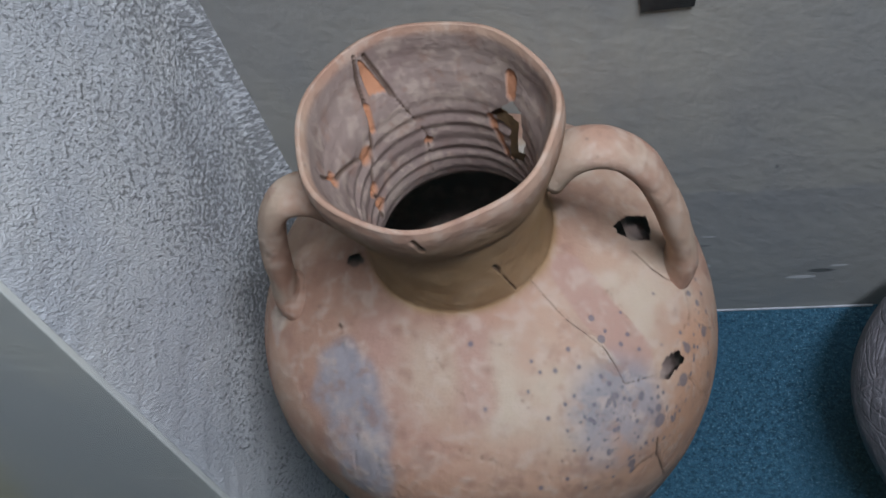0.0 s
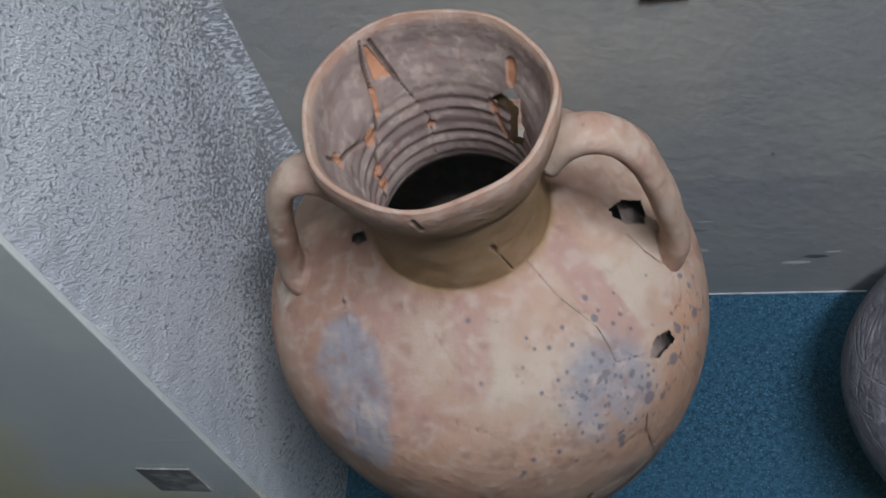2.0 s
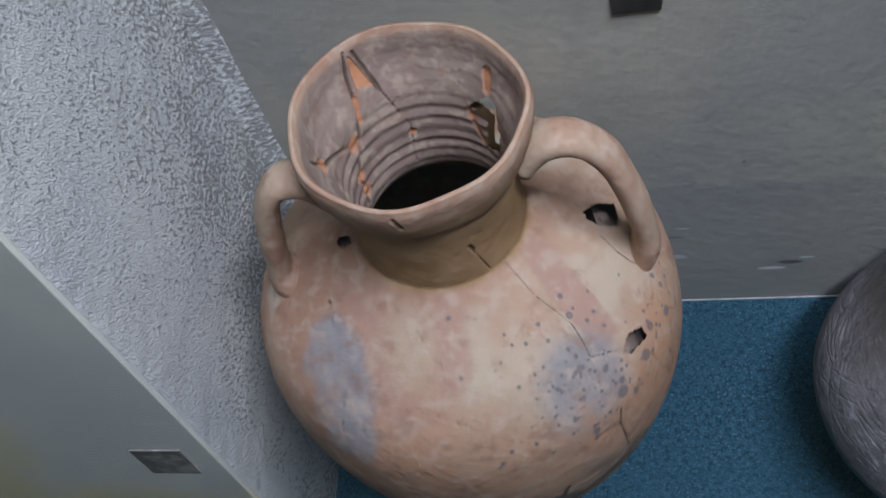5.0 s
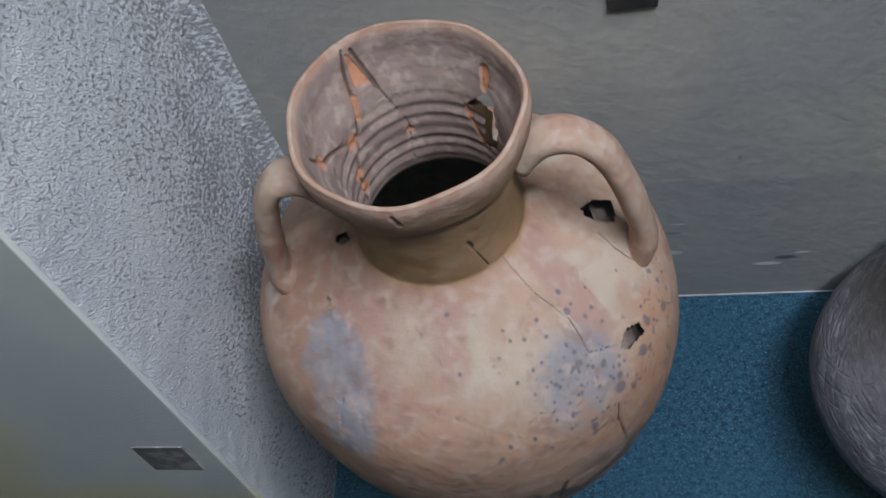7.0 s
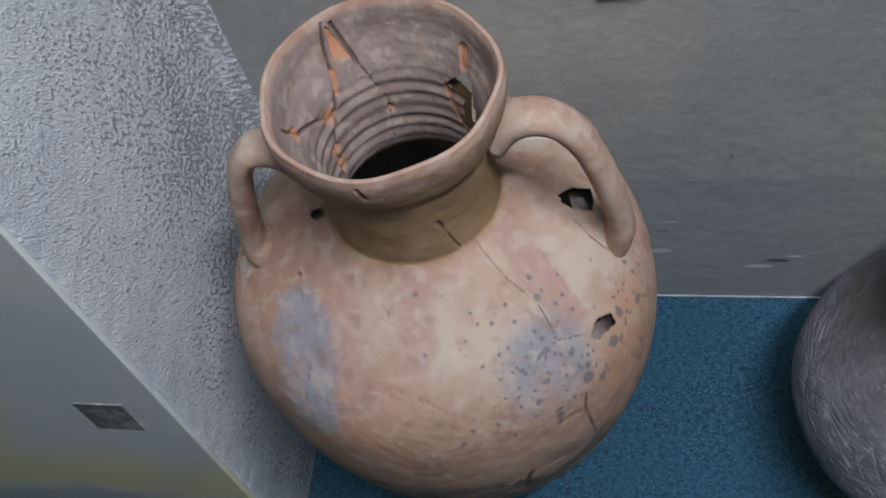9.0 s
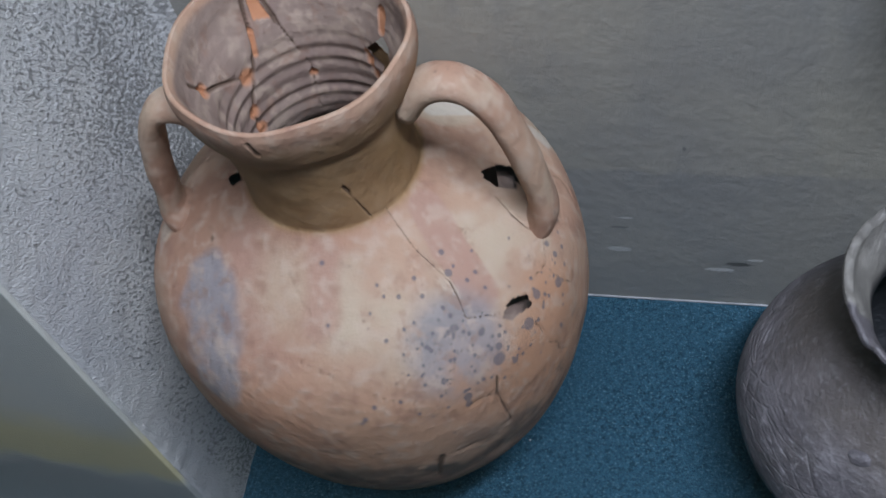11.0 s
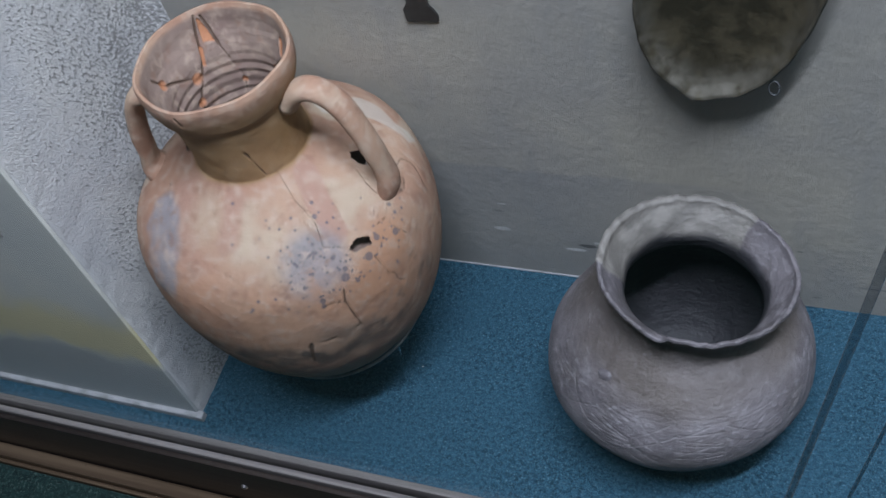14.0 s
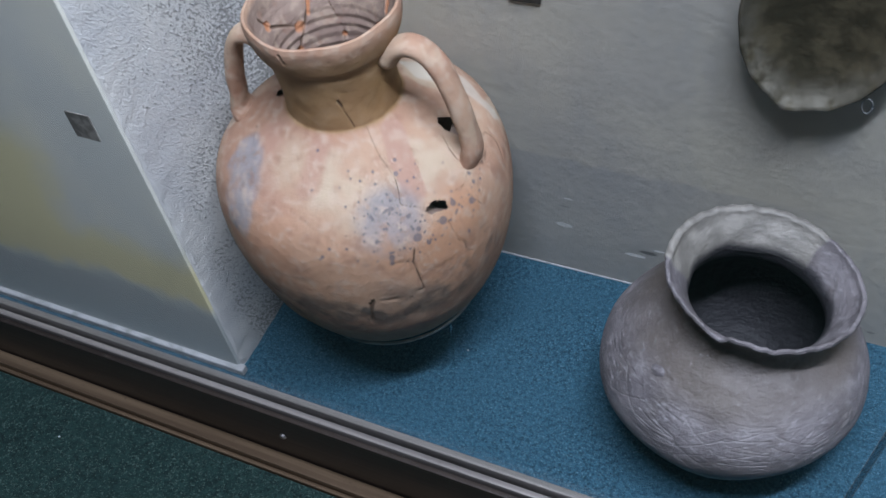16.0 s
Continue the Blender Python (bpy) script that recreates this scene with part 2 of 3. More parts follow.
def bronze_nodes(g):
    mid, fine = g.noise(34, 5, 0.65), g.noise(200, 4)
    c = g.mix(g.ramp(mid, 0.4, 0.62), (0.030, 0.025, 0.013), (0.064, 0.053, 0.030))
    c = g.mix(g.math("MULTIPLY", g.attr("worn"), g.ramp(g.noise(60, 4), 0.3, 0.6)), c, (0.12, 0.112, 0.09))
    g.colour(c)
    g.roughness(mid, 0.5, 0.75)
    g.bump((g.noise(28, 3), 0.003), (fine, 0.0006))


M_DISH = mat("patinated_bronze", bronze_nodes, 0.55, 0.35)


def rail_nodes(dark, light):
    def build(g):
        streak = g.noise(40, 4, 0.6, (0.03, 1, 1))
        c = g.mix(g.ramp(streak, 0.4, 0.65), dark, light)
        g.colour(g.mix(g.math("MULTIPLY", g.ramp(g.noise(90, 4), 0.6, 0.75), 0.4), c, (0.05, 0.04, 0.035)))
        g.roughness(g.noise(25, 4, 0.6, (0.1, 1, 1)), 0.25, 0.5)
        g.bump((streak, 0.0006))
    return build


M_RAIL = mat("dark_brown_lacquer", rail_nodes((0.010, 0.008, 0.007), (0.020, 0.015, 0.012)), 0.4)
M_LEDGE = mat("worn_bronze_aluminium", rail_nodes((0.13, 0.092, 0.06), (0.25, 0.185, 0.12)), 0.35, 0.75)
M_STRIP = mat("pale_metal_bead", rail_nodes((0.11, 0.105, 0.10), (0.20, 0.19, 0.18)), 0.35, 0.4)


def plain(c, c2):
    def build(g):
        g.colour(g.mix(g.ramp(g.noise(80, 3), 0.4, 0.65), c, c2))
        g.bump((g.noise(240, 3), 0.0004))
    return build


M_BLACK = mat("black_tape", plain((0.012, 0.012, 0.012), (0.025, 0.025, 0.024)), 0.45)
M_GREYCARD = mat("dark_grey_print", plain((0.09, 0.09, 0.08), (0.19, 0.19, 0.17)), 0.6)
M_ROOM = mat("dim_room_paint", plain((0.16, 0.165, 0.17), (0.2, 0.2, 0.2)), 0.9)
M_WIRE = mat("dark_wire", plain((0.07, 0.075, 0.08), (0.10, 0.105, 0.11)), 0.6)
M_STEEL = mat("grey_steel", plain((0.30, 0.30, 0.30), (0.4, 0.4, 0.4)), 0.3, 0.9)


def glass_mat(name, tint, gloss):
    m = bpy.data.materials.new(name)
    m.use_nodes = True
    nt = m.node_tree
    nt.nodes.remove(nt.nodes["Principled BSDF"])
    clear, shine, mix, fr, power, low = (nt.nodes.new("ShaderNode" + n) for n in ("BsdfTransparent", "BsdfGlossy", "MixShader", "LayerWeight", "Math", "Math"))
    clear.inputs[0].default_value = (*tint, 1)
    shine.inputs["Roughness"].default_value = gloss
    power.operation, low.operation = "POWER", "MULTIPLY_ADD"
    power.inputs[1].default_value, low.inputs[1].default_value, low.inputs[2].default_value = 5.0, 0.8, 0.035
    nt.links.new(fr.outputs["Facing"], power.inputs[0])
    nt.links.new(power.outputs[0], low.inputs[0])
    nt.links.new(low.outputs[0], mix.inputs[0])
    nt.links.new(clear.outputs[0], mix.inputs[1])
    nt.links.new(shine.outputs[0], mix.inputs[2])
    nt.links.new(mix.outputs[0], nt.nodes["Material Output"].inputs["Surface"])
    return m


M_GLASS = glass_mat("window_glass", (0.97, 0.985, 0.98), 0.01)
M_NYLON = glass_mat("smoked_nylon", (0.74, 0.755, 0.775), 0.25)
M_ACRYLIC = glass_mat("clear_acrylic", (0.9, 0.94, 0.95), 0.03)


# ---- mesh helpers ----
def part(name, bm, material, parent=None, label="", smooth=True):
    me = bpy.data.meshes.new(name)
    bm.to_mesh(me)
    bm.free()
    me.materials.append(material)
    if smooth:
        me.shade_smooth()
    ob = new(name, me)
    if parent is not None:
        ob.parent = parent
    return tagged(ob, label)


def mesh(name, verts, faces, material, parent=None, label="", attrs=None, smooth=True):
    me = bpy.data.meshes.new(name)
    me.from_pydata([tuple(v) for v in verts], [], faces)
    me.materials.append(material)
    for key, values in (attrs or {}).items():
        me.attributes.new(key, "FLOAT", "POINT").data.foreach_set("value", np.asarray(values, dtype=np.float32))
    if smooth:
        me.shade_smooth()
    me.update()
    ob = new(name, me)
    if parent is not None:
        ob.parent = parent
    return tagged(ob, label)


def box_bm(x0, x1, y0, y1, z0, z1, bevel=0.0, segments=2):
    bm = bmesh.new()
    bmesh.ops.create_cube(bm, size=1, matrix=Matrix.Translation(((x0 + x1) / 2, (y0 + y1) / 2, (z0 + z1) / 2)) @ Matrix.Diagonal((x1 - x0, y1 - y0, z1 - z0, 1)))
    if bevel:
        bmesh.ops.bevel(bm, geom=bm.edges[:], offset=bevel, segments=segments, affect="EDGES", profile=0.6)
    return bm


def box(name, x0, x1, y0, y1, z0, z1, material, parent=None, label="", bevel=0.0):
    return part(name, box_bm(x0, x1, y0, y1, z0, z1, bevel), material, parent, label, smooth=False)


def sweep(points, radii, n=16, cap=True, flat=1.0, side=Vector((0, 1, 0))):
    """A tube along points; flat: its thickness across side against that along it."""
    bm, rings = bmesh.new(), []
    pts = [Vector(p) for p in points]
    for k, p in enumerate(pts):
        d = (pts[min(k + 1, len(pts) - 1)] - pts[max(k - 1, 0)]).normalized()
        s = (side - d * side.dot(d)).normalized()
        u = d.cross(s)
        r = radii[k] if isinstance(radii, (list, tuple)) else radii
        rings.append([bm.verts.new(p + s * r * math.cos(a) + u * r * flat * math.sin(a)) for a in (2 * math.pi * j / n for j in range(n))])
    for a, b in zip(rings, rings[1:]):
        for j in range(n):
            bm.faces.new((a[j], a[(j + 1) % n], b[(j + 1) % n], b[j]))
    if cap:
        bm.faces.new(rings[0][::-1])
        bm.faces.new(rings[-1])
    bmesh.ops.recalc_face_normals(bm, faces=bm.faces[:])
    return bm


def spline(knots, n):
    """Points on a smooth curve through the knots."""
    k = np.array(knots, float)
    m = np.gradient(k, axis=0)
    out = []
    for t in np.linspace(0, len(k) - 1, n):
        i = min(int(t), len(k) - 2)
        u = t - i
        out.append((2 * u**3 - 3 * u**2 + 1) * k[i] + (u**3 - 2 * u**2 + u) * m[i] + (3 * u**2 - 2 * u**3) * k[i + 1] + (u**3 - u**2) * m[i + 1])
    return np.array(out)


def smoothstep(x, a, b):
    t = np.clip((x - a) / (b - a), 0, 1)
    return t * t * (3 - 2 * t)


def fnoise(co, scale, seed=0.0):
    return np.array([noise.noise((c[0] * scale + seed, c[1] * scale, c[2] * scale)) for c in co])


# ---- the case and the room ----
tagged(box("floor", -0.75, 1.75, -0.388, 0.03, -0.05, 0.0, M_CARPET), "teal carpet on the floor of the display case", "carpet", kind="structure")
tagged(box("ground", -2.2, 3.2, -4.0, -0.4440, -0.08, 0.068, M_CARPET_OUT), "dark green carpet in front of the display case", "carpet", kind="structure")
tagged(box("wall_north", -0.8, 1.8, 0.0, 0.12, -0.05, 2.0, M_WALL), "grey painted plaster wall with scuffs and an older coat below", "wall", kind="structure")
tagged(box("wall_case_end", 1.7, 1.78, -0.386, 0.0, -0.05, 2.0, M_WALL), "grey painted end wall of the display case", "wall", kind="structure")
tagged(box("ceiling_case", -0.8, 1.8, -0.43, 0.12, 2.0, 2.06, M_ROOM), "grey top panel of the display case", "ceiling", kind="structure")
tagged(box("wall_over_case", -2.2, 3.2, -0.43, 0.12, 2.06, 2.7, M_ROOM), "grey wall above the display case", "wall", kind="structure")
tagged(box("wall_beside_west", -2.2, -0.8, -0.43, 0.12, -0.08, 2.06, M_ROOM), "grey wall beside the display case", "wall", kind="structure")
tagged(box("wall_beside_east", 1.8, 3.2, -0.43, 0.12, -0.08, 2.06, M_ROOM), "grey wall beside the display case", "wall", kind="structure")
tagged(box("wall_west", -2.3, -2.2, -4.0, 0.12, -0.08, 2.7, M_ROOM), "dim grey room wall", "wall", kind="structure")
tagged(box("wall_east", 3.2, 3.3, -4.0, 0.12, -0.08, 2.7, M_ROOM), "dim grey room wall", "wall", kind="structure")
tagged(box("wall_south", -2.3, 3.3, -4.1, -4.0, -0.08, 2.7, M_ROOM), "dim grey room wall behind the visitor", "wall", kind="structure")
tagged(box("trim", -0.02, 0.50, -0.0025, -0.0005, 0.0, 0.002, M_WHITE, None, "", 0.0006), "thin white line of filler where wall meets carpet", "trim", kind="structure")
tagged(box("ceiling", -2.3, 3.3, -4.1, 0.12, 2.7, 2.8, M_ROOM), "dim grey room ceiling", "ceiling", kind="structure")

# the plastered pier: a rough side, a smooth painted front
PIER_FRONT, PIER_BACK_X = -0.299, -0.024


def pier():
    root = tagged(new("pier"), "plastered pier with a rough white side and smooth painted front", "pier", kind="structure")
    ny, nz, top = 210, 520, 0.70
    v = []
    for j in range(nz + 1):
        z = top * j / nz
        for i in range(ny + 1):
            s = i / ny
            y = PIER_FRONT + 0.003 + s * -PIER_FRONT
            x0 = -0.009 + (PIER_BACK_X + 0.009) * s
            p = Vector((0.0, y, z))
            f = Vector((0.0, 1.40 * y + 1.12 * z, 0.78 * z - 0.62 * y))
            a = noise.noise(f * 150) * 0.6 + noise.noise(f * 260 + Vector((5, 2, 1))) * 0.6
            b = noise.noise(p * 34 + Vector((1, 7, 3)))
            ripple = max(0.0, a + 0.3 + 0.3 * b)
            calm = float(smoothstep(s + 0.05 * noise.noise(p * 40), 0.03, 0.16)) * float(smoothstep(z + 0.02 * b, 0.02, 0.10))
            edge = -0.004 * (1 - min(1, s / 0.03)) ** 2 + 0.0010 * noise.noise(p * 60) * (1 - calm)
            h = (ripple - 0.3) * (0.0005 + 0.0009 * float(smoothstep(s - 0.5 * z, 0.1, 0.7))) * (0.12 + 0.88 * calm) + 0.0006 * b
            cove = 0.016 * float(smoothstep(s, 0.90, 1.0)) ** 2
            v.append((x0 + h + edge + cove, y, z))
    w = ny + 1
    f = [(j * w + i, j * w + i + 1, (j + 1) * w + i + 1, (j + 1) * w + i) for j in range(nz) for i in range(ny)]
    mesh("rough_side", v, f, M_PIER, root, "rough trowelled white plaster")
    box("core", -0.79, -0.030, PIER_FRONT + 0.006, -0.001, -0.002, 2.0, M_PIER, root)
    box("upper_side", -0.029, -0.012, PIER_FRONT + 0.006, -0.001, 0.70, 2.0, M_PIER, root)
    box("smooth_front", -0.795, -0.010, PIER_FRONT, PIER_FRONT + 0.005, 0.010, 2.0, M_FACE, root, "olive grey paint with a yellow reflection painted on", 0.001)
    box("skirting", -0.795, 0.000, PIER_FRONT - 0.007, PIER_FRONT + 0.004, 0.0, 0.011, M_WHITE, root, "chipped white strip at the foot", 0.002)


pier()


# the front rail with its glass
def front_rail():
    root = tagged(new("front_rail"), "dark brown lacquered rail with a worn bronze ledge", "rail", kind="structure")
    box("bead", -0.8, 1.8, -0.412, -0.405, 0.09, 0.163, M_STRIP, root, "pale metal glazing bead", 0.002)
    box("inner_bead", -0.8, 1.8, -0.397, -0.389, -0.01, 0.160, M_STRIP, root, "pale metal glazing bead", 0.002)
    box("rail_body", -0.8, 1.8, -0.419, -0.413, 0.0, 0.157, M_RAIL, root, "", 0.0015)
    box("rail_foot", -0.8, 1.8, -0.412, -0.398, -0.012, 0.088, M_RAIL, root)
    box("ledge", -0.8, 1.8, -0.437, -0.420, -0.012, 0.078, M_LEDGE, root, "worn bronze-coloured ledge", 0.003)
    box("nosing", -0.8, 1.8, -0.4425, -0.4375, -0.012, 0.071, M_LEDGE, root, "worn bronze-coloured nosing", 0.002)
    for x in (-0.42, 0.169, 0.76, 1.34):
        bm = bmesh.new()
        bmesh.ops.create_cone(bm, cap_ends=True, segments=16, radius1=0.0045, radius2=0.003, depth=0.003, matrix=pose(x, -0.4200, 0.118, 90))
        part("screw", bm, M_STEEL, root, "steel screw head", smooth=False)


front_rail()
window = tagged(new("window_1"), "large clear glass front pane of the display case", "window", kind="structure")
pane = box("pane", -0.8, 1.8, -0.404, -0.398, 0.09, 2.0, M_GLASS, window)
pane.visible_shadow = False


# ---- the two-handled jar ----
JAR_FOOT, JAR_LEAN, JAR_TILT = (0.177, -0.168), (0.008, 0.010), (0.055, -0.008)
JAR_OUT = [(0.072, 0.0), (0.074, 0.040), (0.079, 0.056), (0.100, 0.087), (0.137, 0.117), (0.180, 0.1405), (0.223, 0.1545), (0.265, 0.1622), (0.300, 0.1630), (0.330, 0.1580),
           (0.351, 0.1460), (0.368, 0.1262), (0.383, 0.1030), (0.394, 0.0830), (0.4025, 0.0690), (0.4065, 0.0628), (0.4085, 0.0606), (0.413, 0.0600), (0.430, 0.0595), (0.455, 0.0615), (0.476, 0.0655), (0.486, 0.0715), (0.500, 0.0762), (0.513, 0.0782), (0.5205, 0.0768)]
JAR_IN = [(0.521, 0.0740), (0.515, 0.0712), (0.500, 0.068), (0.488, 0.063), (0.474, 0.0578), (0.45, 0.0542), (0.43, 0.053), (0.403, 0.0533), (0.387, 0.066), (0.370, 0.095), (0.335, 0.135), (0.28, 0.153), (0.2, 0.14), (0.14, 0.105), (0.092, 0.06), (0.084, 0.0)]


def jar_surface(h, a, r):
    x, y = r * np.cos(a), r * np.sin(a)
    up = smoothstep(h, 0.07, 0.16)
    return np.stack([JAR_FOOT[0] + JAR_LEAN[0] * h + x, JAR_FOOT[1] + JAR_LEAN[1] * h + y, h - (JAR_TILT[0] * x + JAR_TILT[1] * y) * up], -1)


# cracks of the mended jar: degrees round it, height, and their width in millimetres
JAR_CRACKS = [
    (0.50, [(-39, 0.409), (-40, 0.391), (-38.5, 0.384), (-37.5, 0.376), (-39, 0.368), (-40.5, 0.3615), (-35.5, 0.357), (-32, 0.353)]),
    (0.60, [(0, 0.3795), (-4, 0.372), (-5.5, 0.365), (-5, 0.3575), (-1.5, 0.3517), (4, 0.3466), (9, 0.350)]),
    (0.60, [(-22, 0.3517), (-16.5, 0.351), (-12.5, 0.349), (-6, 0.3555)]),
    (0.40, [(-12.5, 0.345), (-11.5, 0.335), (-9, 0.321), (-2, 0.292)]),
    (0.55, [(-25.5, 0.333), (-25, 0.322), (-24, 0.306), (-22, 0.300), (-21.5, 0.287), (-19, 0.280), (-10.5, 0.251)]),
    (0.75, [(12, 0.358), (17.5, 0.3547), (18.5, 0.345), (16.5, 0.333), (14.5, 0.321), (15, 0.300)]),
    (0.60, [(-50.5, 0.313), (-46.5, 0.313), (-43, 0.309)]),
    (1.00, [(-41.5, 0.323), (-43, 0.309), (-42.5, 0.292), (-41.5, 0.266)]),
    (0.70, [(-41.5, 0.266), (-46, 0.264), (-49.5, 0.264), (-54, 0.262), (-58, 0.262), (-62, 0.2595), (-68, 0.257)]),
    (1.60, [(-61, 0.265), (-62.5, 0.250), (-64, 0.226)]),
    (0.40, [(-99, 0.393), (-93, 0.387), (-87, 0.380)]),
    (0.35, [(-90, 0.363), (-82, 0.358), (-75, 0.351), (-66, 0.338)]),
    (0.35, [(-150, 0.386), (-143, 0.385), (-134, 0.380)]),
    (0.35, [(-120, 0.363), (-118, 0.342)]),
    (0.40, [(-52, 0.262), (-40, 0.250), (-28, 0.255)]),
    (0.55, [(-59, 0.445), (-54, 0.425), (-50, 0.410)]),
    (1.20, [(-59, 0.446), (-57, 0.440)]),
    (1.44, [(-90, 0.515), (-88, 0.506)]),
]
JAR_INNER_CRACKS = [
    (1.5, [(132, 0.516), (141, 0.479), (152, 0.459), (166, 0.439), (170, 0.412)]),
    (1.6, [(127, 0.513), (122, 0.484)]),
    (0.9, [(122, 0.484), (110, 0.446), (114, 0.412)]),
    (1.4, [(-160, 0.500), (-168, 0.484), (176, 0.474), (160, 0.464)]),
]
# missing sherds, as outlines in degrees and height
JAR_HOLES = [
    [(-22, 0.351), (-23, 0.343), (-31, 0.347), (-32.5, 0.353), (-27, 0.356)],
    [(3.5, 0.3800), (6, 0.3855), (10, 0.3865), (15, 0.3800), (17, 0.3705), (11, 0.3700), (6, 0.3720)],
    [(-173, 0.3965), (-170, 0.4030), (-162, 0.4050), (-163, 0.3990), (-168, 0.3960)],
    [(63, 0.466), (46, 0.460), (49, 0.430), (32, 0.440), (30, 0.455), (36, 0.481), (45, 0.4835), (52, 0.476)],
]


def jar_on(path, inner=False):
    """Points of the jar's surface along a path given in degrees and height."""
    p = np.array(path, float)
    k = np.linspace(0, len(p) - 1, 14 * (len(p) - 1) + 1)
    a = np.radians(np.interp(k, np.arange(len(p)), np.rad2deg(np.unwrap(np.radians(p[:, 0])))))
    h = np.interp(k, np.arange(len(p)), p[:, 1])
    prof = spline(JAR_IN, 300)[:150] if inner else spline(JAR_OUT, 300)
    o = np.argsort(prof[:, 0])
    r = np.interp(h, prof[o, 0], prof[o, 1])
    return jar_surface(h, a, r)


def least(co, pts):
    d = np.full(len(co), 9.0)
    for p in pts:
        d = np.minimum(d, ((co - p) ** 2).sum(1))
    return np.sqrt(d)


def in_outline(a, h, outline):
    """Which of the points lie in an outline of degrees and height."""
    x, y, inside = np.degrees((a + np.pi) % (2 * np.pi) - np.pi), h, np.zeros(len(a), bool)
    for (x0, y0), (x1, y1) in zip(outline, outline[1:] + outline[:1]):
        if y0 != y1:
            inside ^= ((y0 > y) != (y1 > y)) & (x < (x1 - x0) * (y - y0) / (y1 - y0) + x0)
    return inside


def jar():
    root = tagged(new("jar"), "mended terracotta two-handled jar with ribbed neck and grey blotches", "jar")
    n = 760
    outer, inner = spline(JAR_OUT, 340), spline(JAR_IN, 190)
    ring = np.concatenate([outer, inner])
    hh, rr = ring[:, 0], ring[:, 1].copy()
    is_in = np.arange(len(ring)) >= len(outer)
    ribs = is_in & (hh > 0.404) & (hh < 0.474)
    rr[ribs] += (0.0007 + 0.0004 * np.sin(hh[ribs] * 210)) * np.sin((hh[ribs] - 0.404) * 2 * np.pi / 0.0105)
    collar = is_in & (hh >= 0.474) & (hh < 0.512)
    rr[collar] += 0.00009 * np.sin(hh[collar] * 2 * np.pi / 0.0085)
    rr = np.maximum(rr, 0.0005)
    a = np.linspace(0, 2 * np.pi, n, endpoint=False)
    H, A = np.meshgrid(hh, a, indexing="ij")
    R = np.repeat(rr[:, None], n, 1)
    inside = np.repeat(is_in, n)
    co = jar_surface(H, A, R).reshape(-1, 3)
    wob = fnoise(co, 11, 2.0) * 0.0014 + fnoise(co, 30, 5.0) * 0.0005
    jit = fnoise(co, 60, 3.0)
    attrs = jar_marks(co, H.ravel(), A.ravel(), inside, wob / 0.0014, jit)
    sunk = smoothstep(attrs["crack"], 1.4, 0.3) * 0.0018 + smoothstep(attrs["chip"], 0.2, 0.9) * 0.0015
    R = R + ((wob * (R.ravel() > 0.03)) - np.where(inside, -sunk, sunk)).reshape(R.shape)
    # a slightly uneven lip
    R = R + smoothstep(H, 0.47, 0.51) * (0.0012 * np.sin(3 * A + 1.0) + 0.0008 * np.sin(7 * A))
    co = jar_surface(H, A, R).reshape(-1, 3)
    gone, out_side = np.zeros(len(co), bool), ~inside
    for outline in JAR_HOLES:
        mid = np.mean(outline, 0)
        wide = [tuple(mid + 2.2 * (np.array(p) - mid)) for p in outline] if mid[1] < 0.41 else outline
        gone |= out_side & in_outline(A.ravel() + 0.012 * jit, H.ravel() + 0.0008 * jit, outline)
        gone |= inside & in_outline(A.ravel(), H.ravel(), wide)
    k, j = np.meshgrid(np.arange(len(ring) - 1), np.arange(n), indexing="ij")
    quads = np.stack([k * n + j, k * n + (j + 1) % n, (k + 1) * n + (j + 1) % n, (k + 1) * n + j], -1).reshape(-1, 4)
    keep = ~gone[quads].all(1)
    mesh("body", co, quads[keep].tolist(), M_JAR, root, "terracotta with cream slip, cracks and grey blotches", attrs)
    for turn, reach in ((1, 1.0), (-169, 0.80)):
        t = radians(turn)
        knots = [(0.0665, 0.470), (0.082, 0.486), (0.103, 0.487), (0.119, 0.470), (0.1305, 0.440), (0.1375, 0.408), (0.1405, 0.383), (0.1385, 0.362), (0.122, 0.338)]
        knots = [(0.0665 + (r - 0.0665) * reach, h + 0.05 * (1 - reach) * (h < 0.38) - 0.06 * (1 - reach) * (h > 0.40)) for r, h in knots]
        pts = [jar_surface(np.array(h), np.array(t), np.array(r)) for r, h in spline(knots, 44)]
        rad = [0.0142 + 0.0040 * (1 - q / 43) ** 5 + 0.0085 * max(0.0, q / 43 - 0.68) ** 1.5 / 0.181 for q in range(44)]
        bm = sweep(pts, rad, 28, True, 0.62, Vector((-math.sin(t), math.cos(t), 0)))
        bm.normal_update()
        for v in bm.verts:
            v.co += v.normal * (0.0016 * noise.noise(v.co * 28) + 0.0005 * noise.noise(v.co * 90))
        ob = part("handle", bm, M_JAR, root, "looped terracotta strap handle")
        pale = [float(smoothstep(0.5 + noise.noise(v.co * 30), 0.45, 0.85)) * 0.8 for v in ob.data.vertices]
        ob.data.attributes.new("cream", "FLOAT", "POINT").data.foreach_set("value", pale)
        for key in ("crack", "spot"):
            ob.data.attributes.new(key, "FLOAT", "POINT").data.foreach_set("value", [3.0] * len(pale))
    return root


